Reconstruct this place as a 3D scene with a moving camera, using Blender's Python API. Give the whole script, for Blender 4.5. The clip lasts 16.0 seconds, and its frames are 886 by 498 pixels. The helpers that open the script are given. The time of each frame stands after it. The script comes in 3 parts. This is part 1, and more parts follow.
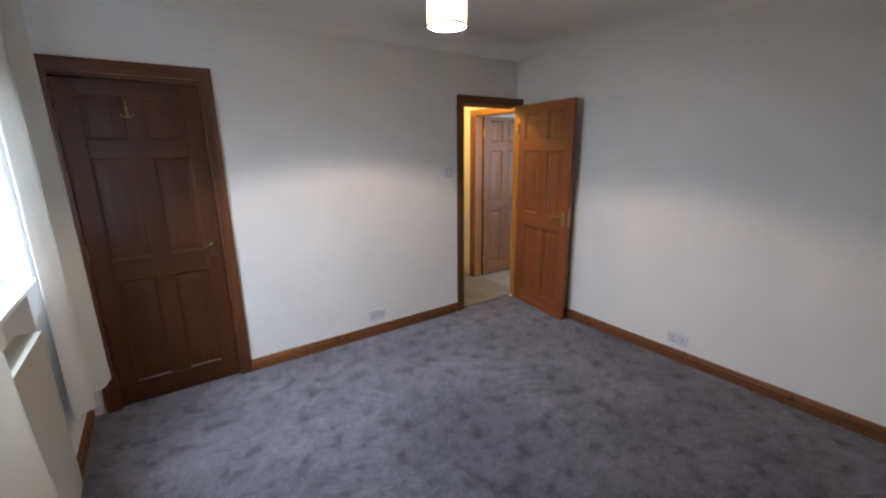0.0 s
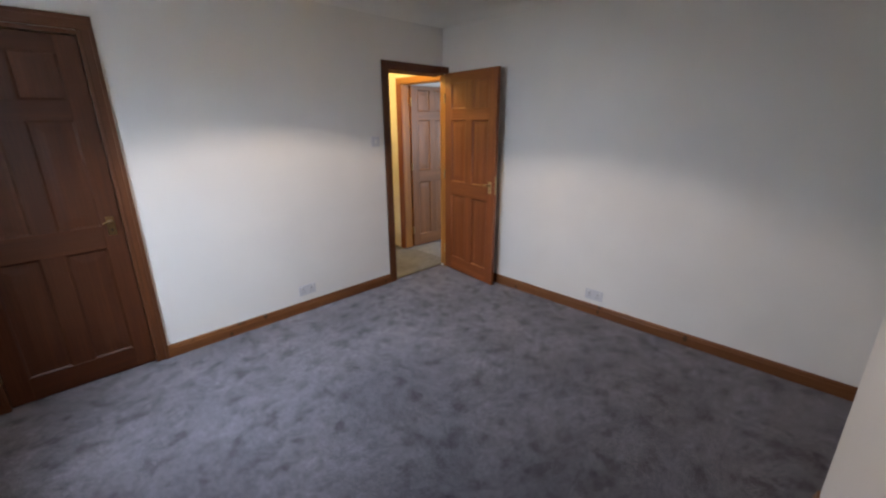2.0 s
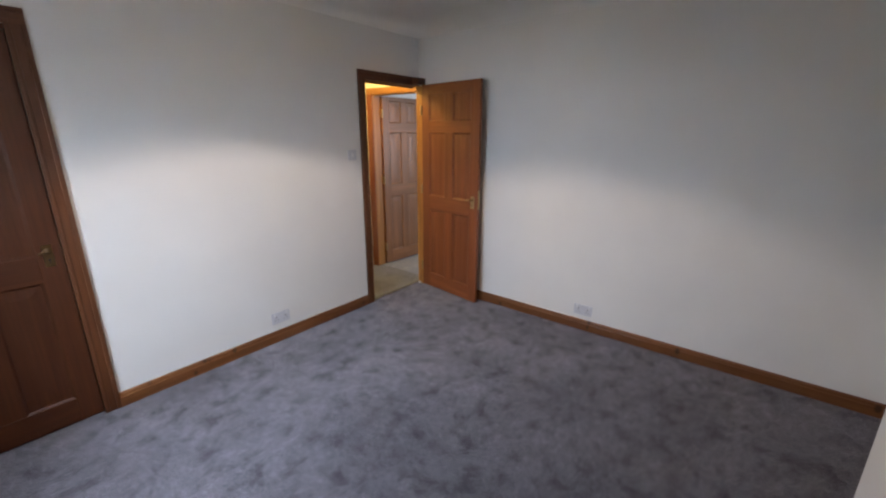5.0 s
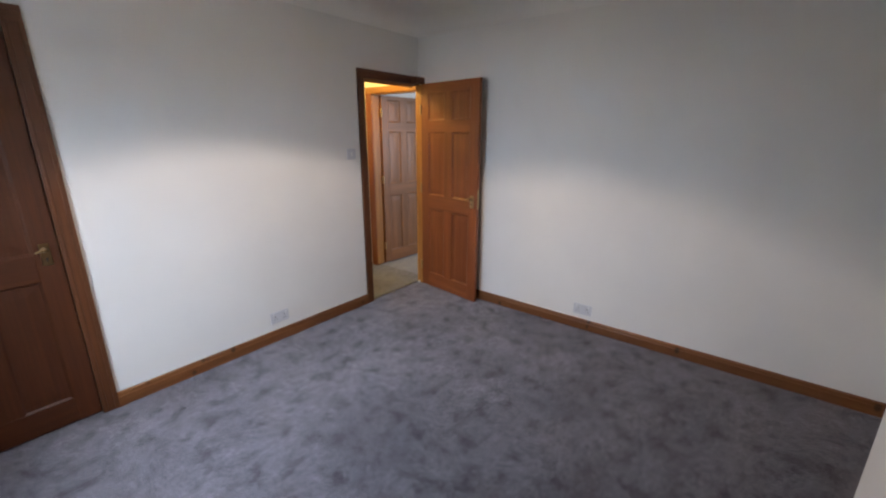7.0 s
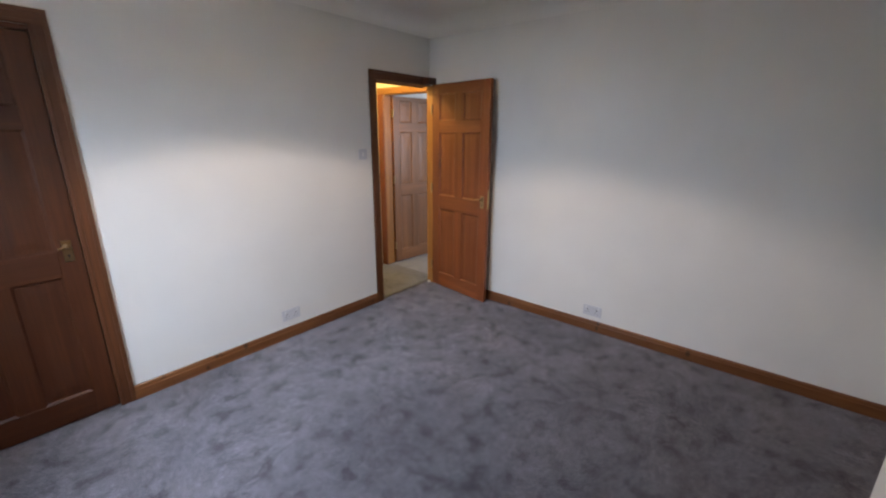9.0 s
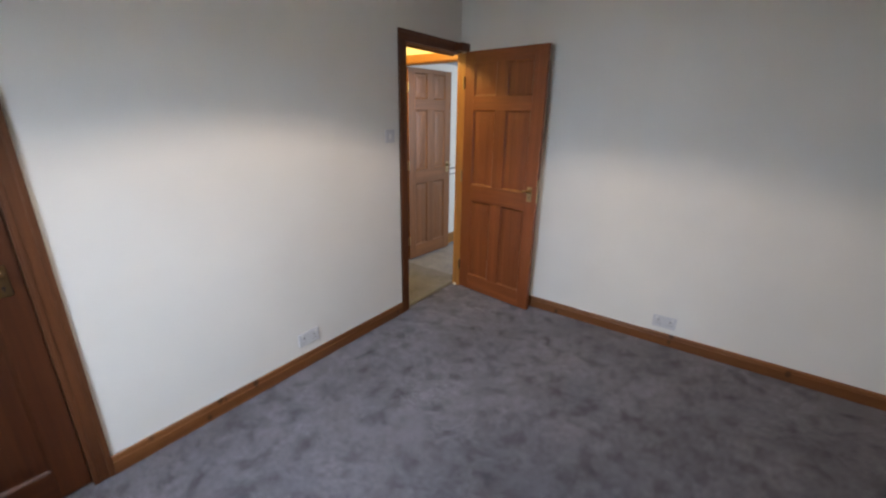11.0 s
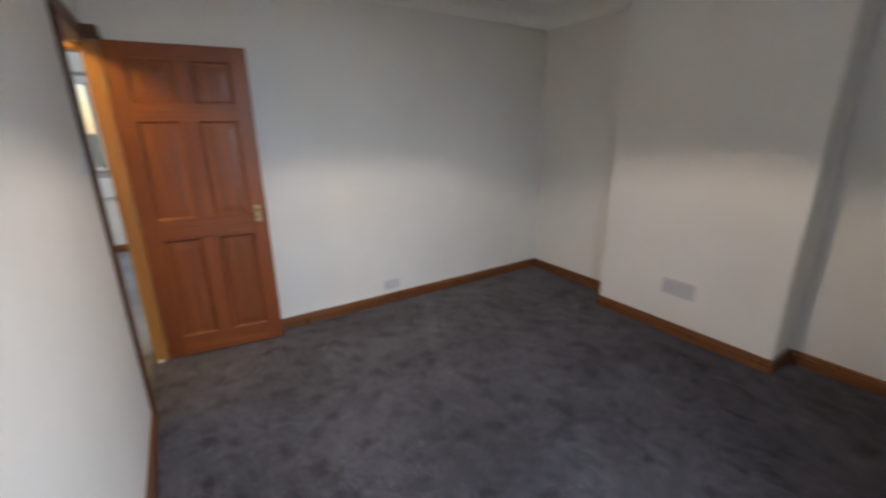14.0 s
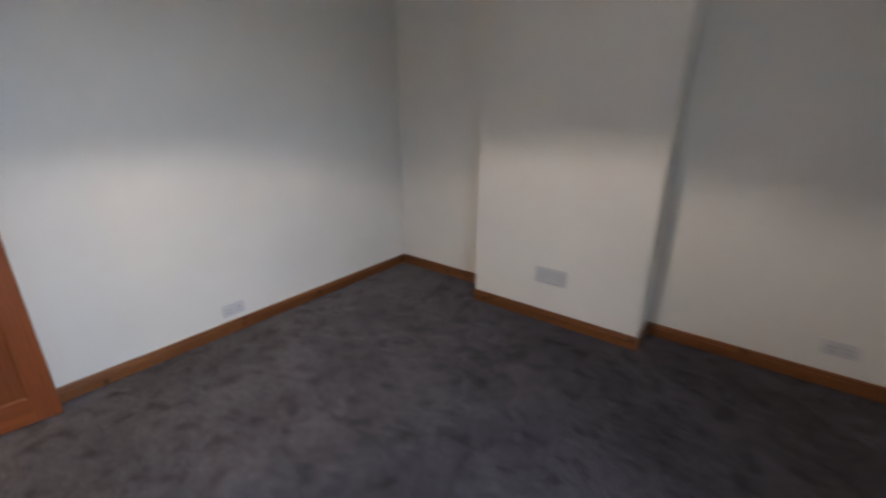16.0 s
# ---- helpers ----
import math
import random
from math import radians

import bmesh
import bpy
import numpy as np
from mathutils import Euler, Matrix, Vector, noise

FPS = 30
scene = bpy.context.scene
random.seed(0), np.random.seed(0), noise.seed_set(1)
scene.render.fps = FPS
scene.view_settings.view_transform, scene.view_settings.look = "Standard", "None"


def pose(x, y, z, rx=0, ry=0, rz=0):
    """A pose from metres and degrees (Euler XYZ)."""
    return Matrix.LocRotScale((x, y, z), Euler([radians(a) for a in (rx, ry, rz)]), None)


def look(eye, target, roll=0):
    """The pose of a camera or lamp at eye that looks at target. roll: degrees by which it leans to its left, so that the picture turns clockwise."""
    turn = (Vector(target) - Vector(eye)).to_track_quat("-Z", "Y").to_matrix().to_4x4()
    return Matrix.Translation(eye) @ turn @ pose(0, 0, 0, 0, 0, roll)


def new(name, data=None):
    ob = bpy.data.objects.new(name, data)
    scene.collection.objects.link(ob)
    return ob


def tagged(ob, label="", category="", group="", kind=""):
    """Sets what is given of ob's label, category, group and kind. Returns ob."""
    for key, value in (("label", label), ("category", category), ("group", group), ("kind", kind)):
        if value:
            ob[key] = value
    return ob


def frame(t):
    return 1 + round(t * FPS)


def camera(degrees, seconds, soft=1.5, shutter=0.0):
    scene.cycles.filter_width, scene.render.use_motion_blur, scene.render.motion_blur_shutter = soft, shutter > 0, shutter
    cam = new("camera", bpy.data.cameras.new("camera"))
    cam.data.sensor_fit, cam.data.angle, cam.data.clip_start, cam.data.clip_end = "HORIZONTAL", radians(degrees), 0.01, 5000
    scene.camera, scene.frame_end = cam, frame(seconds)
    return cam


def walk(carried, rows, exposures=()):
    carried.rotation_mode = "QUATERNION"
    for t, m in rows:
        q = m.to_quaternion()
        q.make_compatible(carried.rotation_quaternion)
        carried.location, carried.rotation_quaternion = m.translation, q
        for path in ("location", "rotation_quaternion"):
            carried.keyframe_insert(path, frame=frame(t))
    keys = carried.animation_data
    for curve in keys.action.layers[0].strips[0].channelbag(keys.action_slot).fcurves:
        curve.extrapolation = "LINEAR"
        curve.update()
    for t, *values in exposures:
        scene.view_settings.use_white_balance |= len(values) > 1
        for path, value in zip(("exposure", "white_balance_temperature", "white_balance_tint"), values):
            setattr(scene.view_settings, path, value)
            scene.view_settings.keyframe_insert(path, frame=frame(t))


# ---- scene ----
cam = camera(95.1, 16.0, soft=2.2, shutter=0.8)
PATH = [
    (0, (0.074, 0.233, 1.592), (1.187, 1.823, 1.109), -0.7),
    (0.5, (0.053, 0.224, 1.593), (1.202, 1.788, 1.108), -0.5),
    (1, (0.055, 0.227, 1.581), (1.303, 1.706, 1.076), -0.3),
    (1.5, (0.067, 0.228, 1.554), (1.395, 1.61, 0.983), -0.3),
    (2, (0.067, 0.213, 1.55), (1.413, 1.563, 0.947), -0.2),
    (2.5, (0.1, 0.23, 1.55), (1.427, 1.594, 0.936), -0.1),
    (3, (0.102, 0.297, 1.547), (1.412, 1.677, 0.932), 0.1),
    (3.5, (0.102, 0.425, 1.575), (1.484, 1.73, 0.953), 0.2),
    (4, (0.054, 0.518, 1.567), (1.517, 1.749, 0.981), 0.0),
    (6.5, (0.02, 0.532, 1.559), (1.541, 1.712, 1.015), 0.3),
    (7, (0.028, 0.535, 1.555), (1.54, 1.721, 1.001), 0.3),
    (7.5, (0.024, 0.565, 1.564), (1.536, 1.743, 0.993), 0.4),
    (8, (0.03, 0.556, 1.552), (1.543, 1.744, 1.007), 0.3),
    (8.5, (0.01, 0.549, 1.558), (1.524, 1.734, 1.009), 0.4),
    (9, (0.018, 0.522, 1.561), (1.498, 1.747, 1.006), 0.4),
    (11.5, (0.234, 1.68, 1.529), (1.827, 2.684, 0.855), 0.9),
    (12, (0.327, 2.075, 1.544), (2.039, 2.872, 0.886), 0.4),
    (12.5, (0.429, 2.449, 1.517), (2.313, 2.809, 0.949), 0.7),
    (13, (0.351, 2.758, 1.472), (2.265, 2.53, 0.938), 0.4),
    (13.5, (0.173, 2.9, 1.465), (1.973, 2.211, 0.93), -0.4),
    (14, (0.033, 2.951, 1.507), (1.646, 1.919, 0.932), -0.6),
    (14.5, (-0.053, 2.934, 1.497), (1.334, 1.61, 0.93), -0.8),
    (15, (-0.181, 2.832, 1.51), (1.017, 1.328, 0.959), -1.6),
    (15.1, (-0.196, 2.751, 1.489), (0.966, 1.224, 0.927), -1.5),
    (15.3, (-0.153, 2.742, 1.461), (0.927, 1.158, 0.894), -1.2),
    (15.5, (-0.068, 2.788, 1.491), (0.944, 1.17, 0.893), -0.6),
    (16, (0.392, 2.653, 1.499), (1.544, 1.152, 0.851), 0.1),
]
# the clip's own exposure and white balance drift
TINTS = [(0.0, -0.17, 6630, 16), (4.0, -0.10, 6580, 16), (9.0, -0.05, 6580, 16), (11.5, -0.17, 6750, 13), (12.0, -0.38, 7100, 13), (12.5, -0.54, 8200, 10), (13.0, -0.08, 7050, 13),
         (13.5, -0.07, 6620, 12), (14.0, -0.10, 6700, 12), (14.5, -0.10, 6650, 12), (15.3, -0.08, 6420, 12), (16.0, -0.10, 6520, 13)]
walk(cam, [(t, look(eye, target, roll)) for t, eye, target, roll in PATH], TINTS)

WEST, EAST, SOUTH, NORTH, CEIL = -0.46, 3.13, -0.25, 3.28, 2.52

# ---- light ----
world = bpy.data.worlds.new("world")
scene.world = world
world.use_nodes = True
wn = world.node_tree.nodes
sky = wn.new("ShaderNodeTexSky")
sky.sky_type, sky.sun_disc = "NISHITA", False
sky.sun_elevation, sky.sun_rotation = radians(22), radians(120)
world.node_tree.links.new(sky.outputs[0], wn["Background"].inputs[0])
wn["Background"].inputs[1].default_value = 0.15


def lamp(name, kind, m, watts, colour, **more):
    data = bpy.data.lights.new(name, kind)
    data.energy, data.color = watts, colour
    for key, value in more.items():
        if key == "size":
            data.shape, data.size, data.size_y = "RECTANGLE", value[0], value[1]
        else:
            data.shadow_soft_size = value
    ob = new(name, data)
    ob.matrix_world = m
    return ob


LAMP = (1.240, 1.846)
lamp("sun", "SUN", look((8, 3, 9), (0, 0, 0)), 0.8, (1.0, 0.96, 0.9), radius=0.1).data.angle = radians(15)
lamp("pendant_bulb_light", "POINT", pose(LAMP[0], LAMP[1], 2.158), 49, (1.0, 0.86, 0.72), radius=0.007)
lamp("window_sky_light", "AREA", look((-0.70, 2.15, 1.70), (-0.02, 2.18, 0.95)), 51, (0.65, 0.815, 1.0), size=(1.22, 0.62)).data.spread = radians(118)
lamp("landing_light", "POINT", pose(2.62, 3.62, 2.12), 26, (1.0, 0.65, 0.17), radius=0.05)
# added area lamp that brightens the far room from its unseen south side
lamp("east_room_fill_light", "AREA", look((4.9, 1.12, 1.5), (4.9, 3.0, 1.2)), 46, (0.74, 0.87, 1.0), size=(1.3, 1.05))


# ---- materials ----
def material(name, colour=(0.8, 0.8, 0.8), rough=0.5, metal=0.0, coat=0.0, sheen=0.0):
    m = bpy.data.materials.new(name)
    m.use_nodes = True
    b = m.node_tree.nodes["Principled BSDF"]
    b.inputs["Base Color"].default_value = (*colour, 1)
    b.inputs["Roughness"].default_value = rough
    b.inputs["Metallic"].default_value = metal
    b.inputs["Coat Weight"].default_value = coat
    b.inputs["Coat Roughness"].default_value = 0.25
    b.inputs["Sheen Weight"].default_value = sheen
    return m


def node(m, kind, **values):
    n = m.node_tree.nodes.new(kind)
    for key, value in values.items():
        n.inputs[key.replace("_", " ")].default_value = value
    return n


def link(m, a, b):
    m.node_tree.links.new(a, b)


def coords(m, scale=(1, 1, 1), shift=0.0):
    """Object coordinates, scaled; shift moves each object to its own piece of the pattern."""
    tc = node(m, "ShaderNodeTexCoord")
    mp = node(m, "ShaderNodeMapping")
    mp.inputs["Scale"].default_value = scale
    link(m, tc.outputs["Object"], mp.inputs["Vector"])
    if shift:
        info = node(m, "ShaderNodeObjectInfo")
        mul = m.node_tree.nodes.new("ShaderNodeMath")
        mul.operation = "MULTIPLY"
        mul.inputs[1].default_value = shift
        link(m, info.outputs["Random"], mul.inputs[0])
        link(m, mul.outputs[0], mp.inputs["Location"])
    return mp.outputs[0]


def ramp(m, source, stops):
    r = node(m, "ShaderNodeValToRGB")
    e = r.color_ramp.elements
    while len(e) < len(stops):
        e.new(0.5)
    for el, (p, c) in zip(e, stops):
        el.position, el.color = p, (*c, 1)
    link(m, source, r.inputs[0])
    return r.outputs[0]


def blend(m, a, b, fac, mode="MIX"):
    x = m.node_tree.nodes.new("ShaderNodeMix")
    x.data_type, x.blend_type = "RGBA", mode
    for s, i in ((a, 6), (b, 7), (fac, 0)):
        if isinstance(s, (int, float)):
            x.inputs[i].default_value = s
        elif isinstance(s, tuple):
            x.inputs[i].default_value = (*s, 1)
        else:
            link(m, s, x.inputs[i])
    return x.outputs[2]


def noise_of(m, vec, scale, detail=4.0, rough=0.55, distortion=0.0):
    n = node(m, "ShaderNodeTexNoise", Scale=scale, Detail=detail, Roughness=rough, Distortion=distortion)
    link(m, vec, n.inputs["Vector"])
    return n.outputs["Fac"]


def bump(m, height, strength, distance):
    b = node(m, "ShaderNodeBump", Strength=strength, Distance=distance)
    link(m, height, b.inputs["Height"])
    old = m.node_tree.nodes["Principled BSDF"].inputs["Normal"]
    if old.is_linked:
        link(m, old.links[0].from_socket, b.inputs["Normal"])
    link(m, b.outputs[0], old)


def base(m, colour):
    link(m, colour, m.node_tree.nodes["Principled BSDF"].inputs["Base Color"])


def paint(name, colour, rough=0.6, texture=1.0):
    """Emulsion paint: roller stipple, faint unevenness."""
    m = material(name, colour, rough)
    v = coords(m)
    big = noise_of(m, v, 1.3, 3)
    dark = tuple(c * 0.93 for c in colour)
    base(m, ramp(m, big, [(0.3, dark), (0.7, colour)]))
    bump(m, noise_of(m, v, 160, 3), 0.12 * texture, 0.002)
    bump(m, noise_of(m, v, 2.2, 2), 0.25 * texture, 0.012)
    return m


def wood(name, along, dark, light, rough=0.42, knots=False):
    """Stained pine: long grain along one axis, knots, varnish."""
    m = material(name, light, rough, coat=0.06)
    s = [9.0, 9.0, 9.0]
    s["xyz".index(along)] = 0.55
    v = coords(m, tuple(s), 7.0)
    rings = noise_of(m, v, 2.0, 3, 0.5, 0.6)
    w = node(m, "ShaderNodeTexWave", Scale=1.6, Distortion=5.0, Detail=3.0, Detail_Scale=1.4)
    w.bands_direction = "X" if along != "x" else "Y"
    link(m, v, w.inputs["Vector"])
    fine = noise_of(m, v, 14, 5, 0.7)
    c = ramp(m, rings, [(0.28, dark), (0.55, tuple((a + b) / 2 for a, b in zip(dark, light))), (0.75, light)])
    c = blend(m, c, tuple(a * 0.62 for a in dark), ramp(m, w.outputs["Fac"], [(0.0, (0.22,) * 3), (0.4, (0.0,) * 3)]))
    c = blend(m, c, tuple(a * 0.5 for a in dark), ramp(m, fine, [(0.30, (0.30,) * 3), (0.52, (0.0,) * 3)]))
    ks = [5.0, 5.0, 5.0]
    ks["xyz".index(along)] = 2.6
    if along != "z":
        ks = [12.0, 12.0, 8.0]
        ks[1 if along == "x" else 0] = 0.0
    knot = node(m, "ShaderNodeTexVoronoi", Scale=1.0, Randomness=1.0)
    link(m, coords(m, tuple(ks), 3.0), knot.inputs["Vector"])
    if knots:
        c = blend(m, c, tuple(a * 0.35 for a in dark), ramp(m, knot.outputs["Distance"], [(0.13, (0.9,) * 3), (0.24, (0.0,) * 3)]))
    info = node(m, "ShaderNodeObjectInfo")
    c = blend(m, c, ramp(m, info.outputs["Random"], [(0.0, (0.90, 0.89, 0.88)), (1.0, (1.08, 1.07, 1.06))]), 1.0, "MULTIPLY")
    base(m, c)
    bump(m, fine, 0.10, 0.0015)
    return m


def carpet(name, dark, mid, light, nap=1.0, sheen=0.25):
    """Cut-pile carpet: brushed patches, tufts, fibres."""
    m = material(name, mid, 0.95, sheen=sheen)
    m.node_tree.nodes["Principled BSDF"].inputs["Sheen Roughness"].default_value = 0.35
    m.node_tree.nodes["Principled BSDF"].inputs["Sheen Tint"].default_value = (0.93, 0.89, 1.0, 1)
    m.node_tree.nodes["Principled BSDF"].inputs["Specular IOR Level"].default_value = 0.1
    v = coords(m)
    lie = m.node_tree.nodes.new("ShaderNodeCombineXYZ")      # the pile leans to one side
    lie.inputs[0].default_value, lie.inputs[1].default_value, lie.inputs[2].default_value = 0.24 * nap, 0.48 * nap, 0.88
    link(m, lie.outputs[0], m.node_tree.nodes["Principled BSDF"].inputs["Normal"])
    patch = noise_of(m, v, 1.9, 4, 0.6, 0.3)
    tread = noise_of(m, v, 9.0, 3, 0.5, 0.0)
    scuff = noise_of(m, v, 23.0, 3, 0.55, 0.0)
    fleck = noise_of(m, v, 55, 4, 0.75, 0.1)
    tuft = noise_of(m, v, 190, 3, 0.75)
    c = ramp(m, patch, [(0.32, dark), (0.5, mid), (0.68, light)])
    c = blend(m, c, ramp(m, fleck, [(0.34, (0.72,) * 3), (0.66, (1.30,) * 3)]), nap, "MULTIPLY")
    c = blend(m, c, ramp(m, tuft, [(0.3, (0.55,) * 3), (0.7, (1.45,) * 3)]), nap, "MULTIPLY")
    pressed = ramp(m, tread, [(0.33, (0.62,) * 3), (0.46, (0.95,) * 3), (0.62, (1.05,) * 3)])
    pressed = blend(m, pressed, ramp(m, scuff, [(0.34, (0.78,) * 3), (0.47, (1.0,) * 3), (0.66, (1.10,) * 3)]), nap, "MULTIPLY")
    pressed = blend(m, pressed, ramp(m, patch, [(0.35, (0.80,) * 3), (0.65, (1.10,) * 3)]), nap, "MULTIPLY")
    pressed = blend(m, pressed, ramp(m, fleck, [(0.34, (0.76,) * 3), (0.66, (1.24,) * 3)]), nap, "MULTIPLY")
    base(m, blend(m, c, pressed, nap, "MULTIPLY"))
    link(m, blend(m, (sheen,) * 3, pressed, 1.0, "MULTIPLY"), m.node_tree.nodes["Principled BSDF"].inputs["Sheen Weight"])
    bump(m, tuft, 0.9, 0.008)
    bump(m, tread, 0.25, 0.02)
    return m


M_WALL = paint("white_emulsion_wall", (0.81, 0.795, 0.77))
M_CEIL = paint("white_emulsion_ceiling", (0.86, 0.845, 0.815))
M_HALLWALL = paint("white_hall_wall", (0.78, 0.77, 0.74))
M_CARPET = carpet("grey_carpet", (0.041, 0.036, 0.043), (0.051, 0.046, 0.054), (0.063, 0.057, 0.067), 0.85, 0.47)
M_LANDING = carpet("beige_grey_carpet", (0.17, 0.17, 0.16), (0.20, 0.20, 0.19), (0.23, 0.23, 0.22), 0.3)
M_EASTCARPET = carpet("pale_grey_carpet", (0.24, 0.25, 0.27), (0.30, 0.31, 0.33), (0.36, 0.37, 0.39), 0.25)
PINE_DARK, PINE_LIGHT = (0.165, 0.044, 0.013), (0.255, 0.076, 0.023)
M_PINE_Z = wood("stained_pine_upright", "z", PINE_DARK, PINE_LIGHT)
M_PINE_X = wood("stained_pine_level", "x", PINE_DARK, PINE_LIGHT)
TRIM_DARK, TRIM_LIGHT = (0.085, 0.028, 0.010), (0.155, 0.053, 0.018)
M_TRIM_Z = wood("dark_pine_upright", "z", TRIM_DARK, TRIM_LIGHT)
M_TRIM_X = wood("dark_pine_level", "x", TRIM_DARK, TRIM_LIGHT)
M_SKIRT_X = wood("knotty_pine_level", "x", (0.130, 0.046, 0.014), (0.25, 0.096, 0.030), knots=True)
M_SKIRT_Y = wood("knotty_pine_along", "y", (0.130, 0.046, 0.014), (0.25, 0.096, 0.030), knots=True)
# closed door: darker stain, with the shade it stands in put into the colour
M_DARK_Z = wood("dark_stain_and_shade_upright", "z", tuple(c * 0.34 for c in PINE_DARK), tuple(c * 0.34 for c in PINE_LIGHT))
M_DARK_X = wood("dark_stain_and_shade_level", "x", tuple(c * 0.34 for c in PINE_DARK), tuple(c * 0.34 for c in PINE_LIGHT))
M_GOLD_Z = wood("pale_pine_upright", "z", (0.26, 0.115, 0.030), (0.40, 0.190, 0.052))
M_GOLD_Y = wood("pale_pine_along", "y", (0.26, 0.115, 0.030), (0.40, 0.190, 0.052))
M_GOLD_X = wood("pale_pine_level", "x", (0.26, 0.115, 0.030), (0.40, 0.190, 0.052))
M_BROWN_X = wood("brown_door_level", "x", (0.17, 0.074, 0.032), (0.29, 0.132, 0.060))
M_BROWN_Z = wood("brown_door_upright", "z", (0.17, 0.074, 0.032), (0.29, 0.132, 0.060))
M_BRASS = material("aged_brass", (0.46, 0.36, 0.21), 0.4, 1.0)
M_DULL = material("tarnished_brass", (0.30, 0.20, 0.10), 0.32, 1.0)
bump(M_DULL, noise_of(M_DULL, coords(M_DULL), 90, 3), 0.15, 0.001)
bump(M_BRASS, noise_of(M_BRASS, coords(M_BRASS), 90, 3), 0.15, 0.001)
M_PLASTIC = material("white_plastic", (0.74, 0.74, 0.73), 0.35)
M_PLATE = material("greyed_white_plastic", (0.60, 0.605, 0.64), 0.4)
M_STRIP = material("dark_metal_strip", (0.10, 0.09, 0.075), 0.5)
M_SLOT = material("dark_slot", (0.03, 0.03, 0.03), 0.6)
M_ENAMEL = material("cream_white_enamel", (0.52, 0.50, 0.42), 0.3, coat=0.2)
M_UPVC = material("white_upvc", (0.82, 0.83, 0.84), 0.3)
M_GREY_AND_SHADOW = material("grey_timber_and_shadow_lines", (0.30, 0.30, 0.30), 0.45)
M_STEEL = material("steel", (0.6, 0.6, 0.6), 0.35, 1.0)
M_GROUND = material("garden_ground", (0.10, 0.12, 0.07), 0.95)
base(M_GROUND, ramp(M_GROUND, noise_of(M_GROUND, coords(M_GROUND), 0.6, 5), [(0.35, (0.07, 0.09, 0.045)), (0.65, (0.15, 0.16, 0.11))]))


def cloth(name, colour, through_part):
    """Fabric that lets part of the light through."""
    m = material(name, colour, 0.9, sheen=0.2)
    v = coords(m)
    bump(m, noise_of(m, v, 420, 2), 0.25, 0.001)
    b = m.node_tree.nodes["Principled BSDF"]
    t = node(m, "ShaderNodeBsdfTranslucent")
    t.inputs["Color"].default_value = (*colour, 1)
    mix = node(m, "ShaderNodeMixShader", Fac=through_part)
    link(m, b.outputs[0], mix.inputs[1])
    link(m, t.outputs[0], mix.inputs[2])
    link(m, mix.outputs[0], m.node_tree.nodes["Material Output"].inputs["Surface"])
    return m


M_CURTAIN = cloth("cream_curtain_fabric", (0.74, 0.73, 0.68), 0.25)
M_SHADE = cloth("white_shade_fabric", (0.98, 0.91, 0.74), 0.97)
M_GLASS = material("window_glass", (1, 1, 1), 0.0)
M_GLASS.node_tree.nodes["Principled BSDF"].inputs["Transmission Weight"].default_value = 1.0
M_GLASS.node_tree.nodes["Principled BSDF"].inputs["IOR"].default_value = 1.45


# ---- building helpers ----
def box(bm, a, b, bevel=0.0, seg=1):
    """A box from corner a to corner b, its edges rounded by bevel."""
    made = bmesh.ops.create_cube(bm, size=1.0)["verts"]
    lo = [min(p, q) for p, q in zip(a, b)]
    hi = [max(p, q) for p, q in zip(a, b)]
    for v in made:
        v.co = [l + (c + 0.5) * (h - l) for l, h, c in zip(lo, hi, v.co)]
    if bevel:
        edges = {e for v in made for e in v.link_edges}
        bmesh.ops.bevel(bm, geom=list(edges), offset=bevel, segments=seg, affect="EDGES", profile=0.6)


def rod(bm, a, b, r0, r1=None, seg=16):
    a, b = Vector(a), Vector(b)
    m = Matrix.Translation((a + b) / 2) @ (b - a).to_track_quat("Z", "Y").to_matrix().to_4x4()
    bmesh.ops.create_cone(bm, cap_ends=True, segments=seg, radius1=r0, radius2=r0 if r1 is None else r1, depth=(b - a).length, matrix=m)


def lathe(bm, profile, seg=40, closed=False):
    """Turns a profile of (radius, height) round z."""
    rings = []
    for r, z in profile:
        rings.append([bm.verts.new((r * math.cos(2 * math.pi * i / seg), r * math.sin(2 * math.pi * i / seg), z)) for i in range(seg)])
    pairs = list(zip(rings, rings[1:])) + ([(rings[-1], rings[0])] if closed else [])
    for p, q in pairs:
        for i in range(seg):
            bm.faces.new((p[i], p[(i + 1) % seg], q[(i + 1) % seg], q[i]))


def part(name, bm, mat, parent=None, label="", smooth=False):
    """Links a bmesh as one mesh object under a thing or a part."""
    bmesh.ops.recalc_face_normals(bm, faces=bm.faces[:])
    me = bpy.data.meshes.new(name)
    bm.to_mesh(me)
    bm.free()
    me.materials.append(mat)
    if smooth:
        for p in me.polygons:
            p.use_smooth = True
    ob = new(name, me)
    if parent:
        ob.parent = parent
    if label:
        tagged(ob, label)
    return ob


def box_part(name, a, b, mat, parent=None, bevel=0.0, label="", seg=1):
    bm = bmesh.new()
    box(bm, a, b, bevel, seg)
    return part(name, bm, mat, parent, label)


def thing(name, m, label, category, group="", kind=""):
    ob = new(name)
    ob.matrix_world = m
    return tagged(ob, label, category, group, kind)


def structure(name, boxes, mat, label, category):
    bm = bmesh.new()
    for a, b in boxes:
        box(bm, a, b)
    return tagged(part(name, bm, mat), label, category, kind="structure")


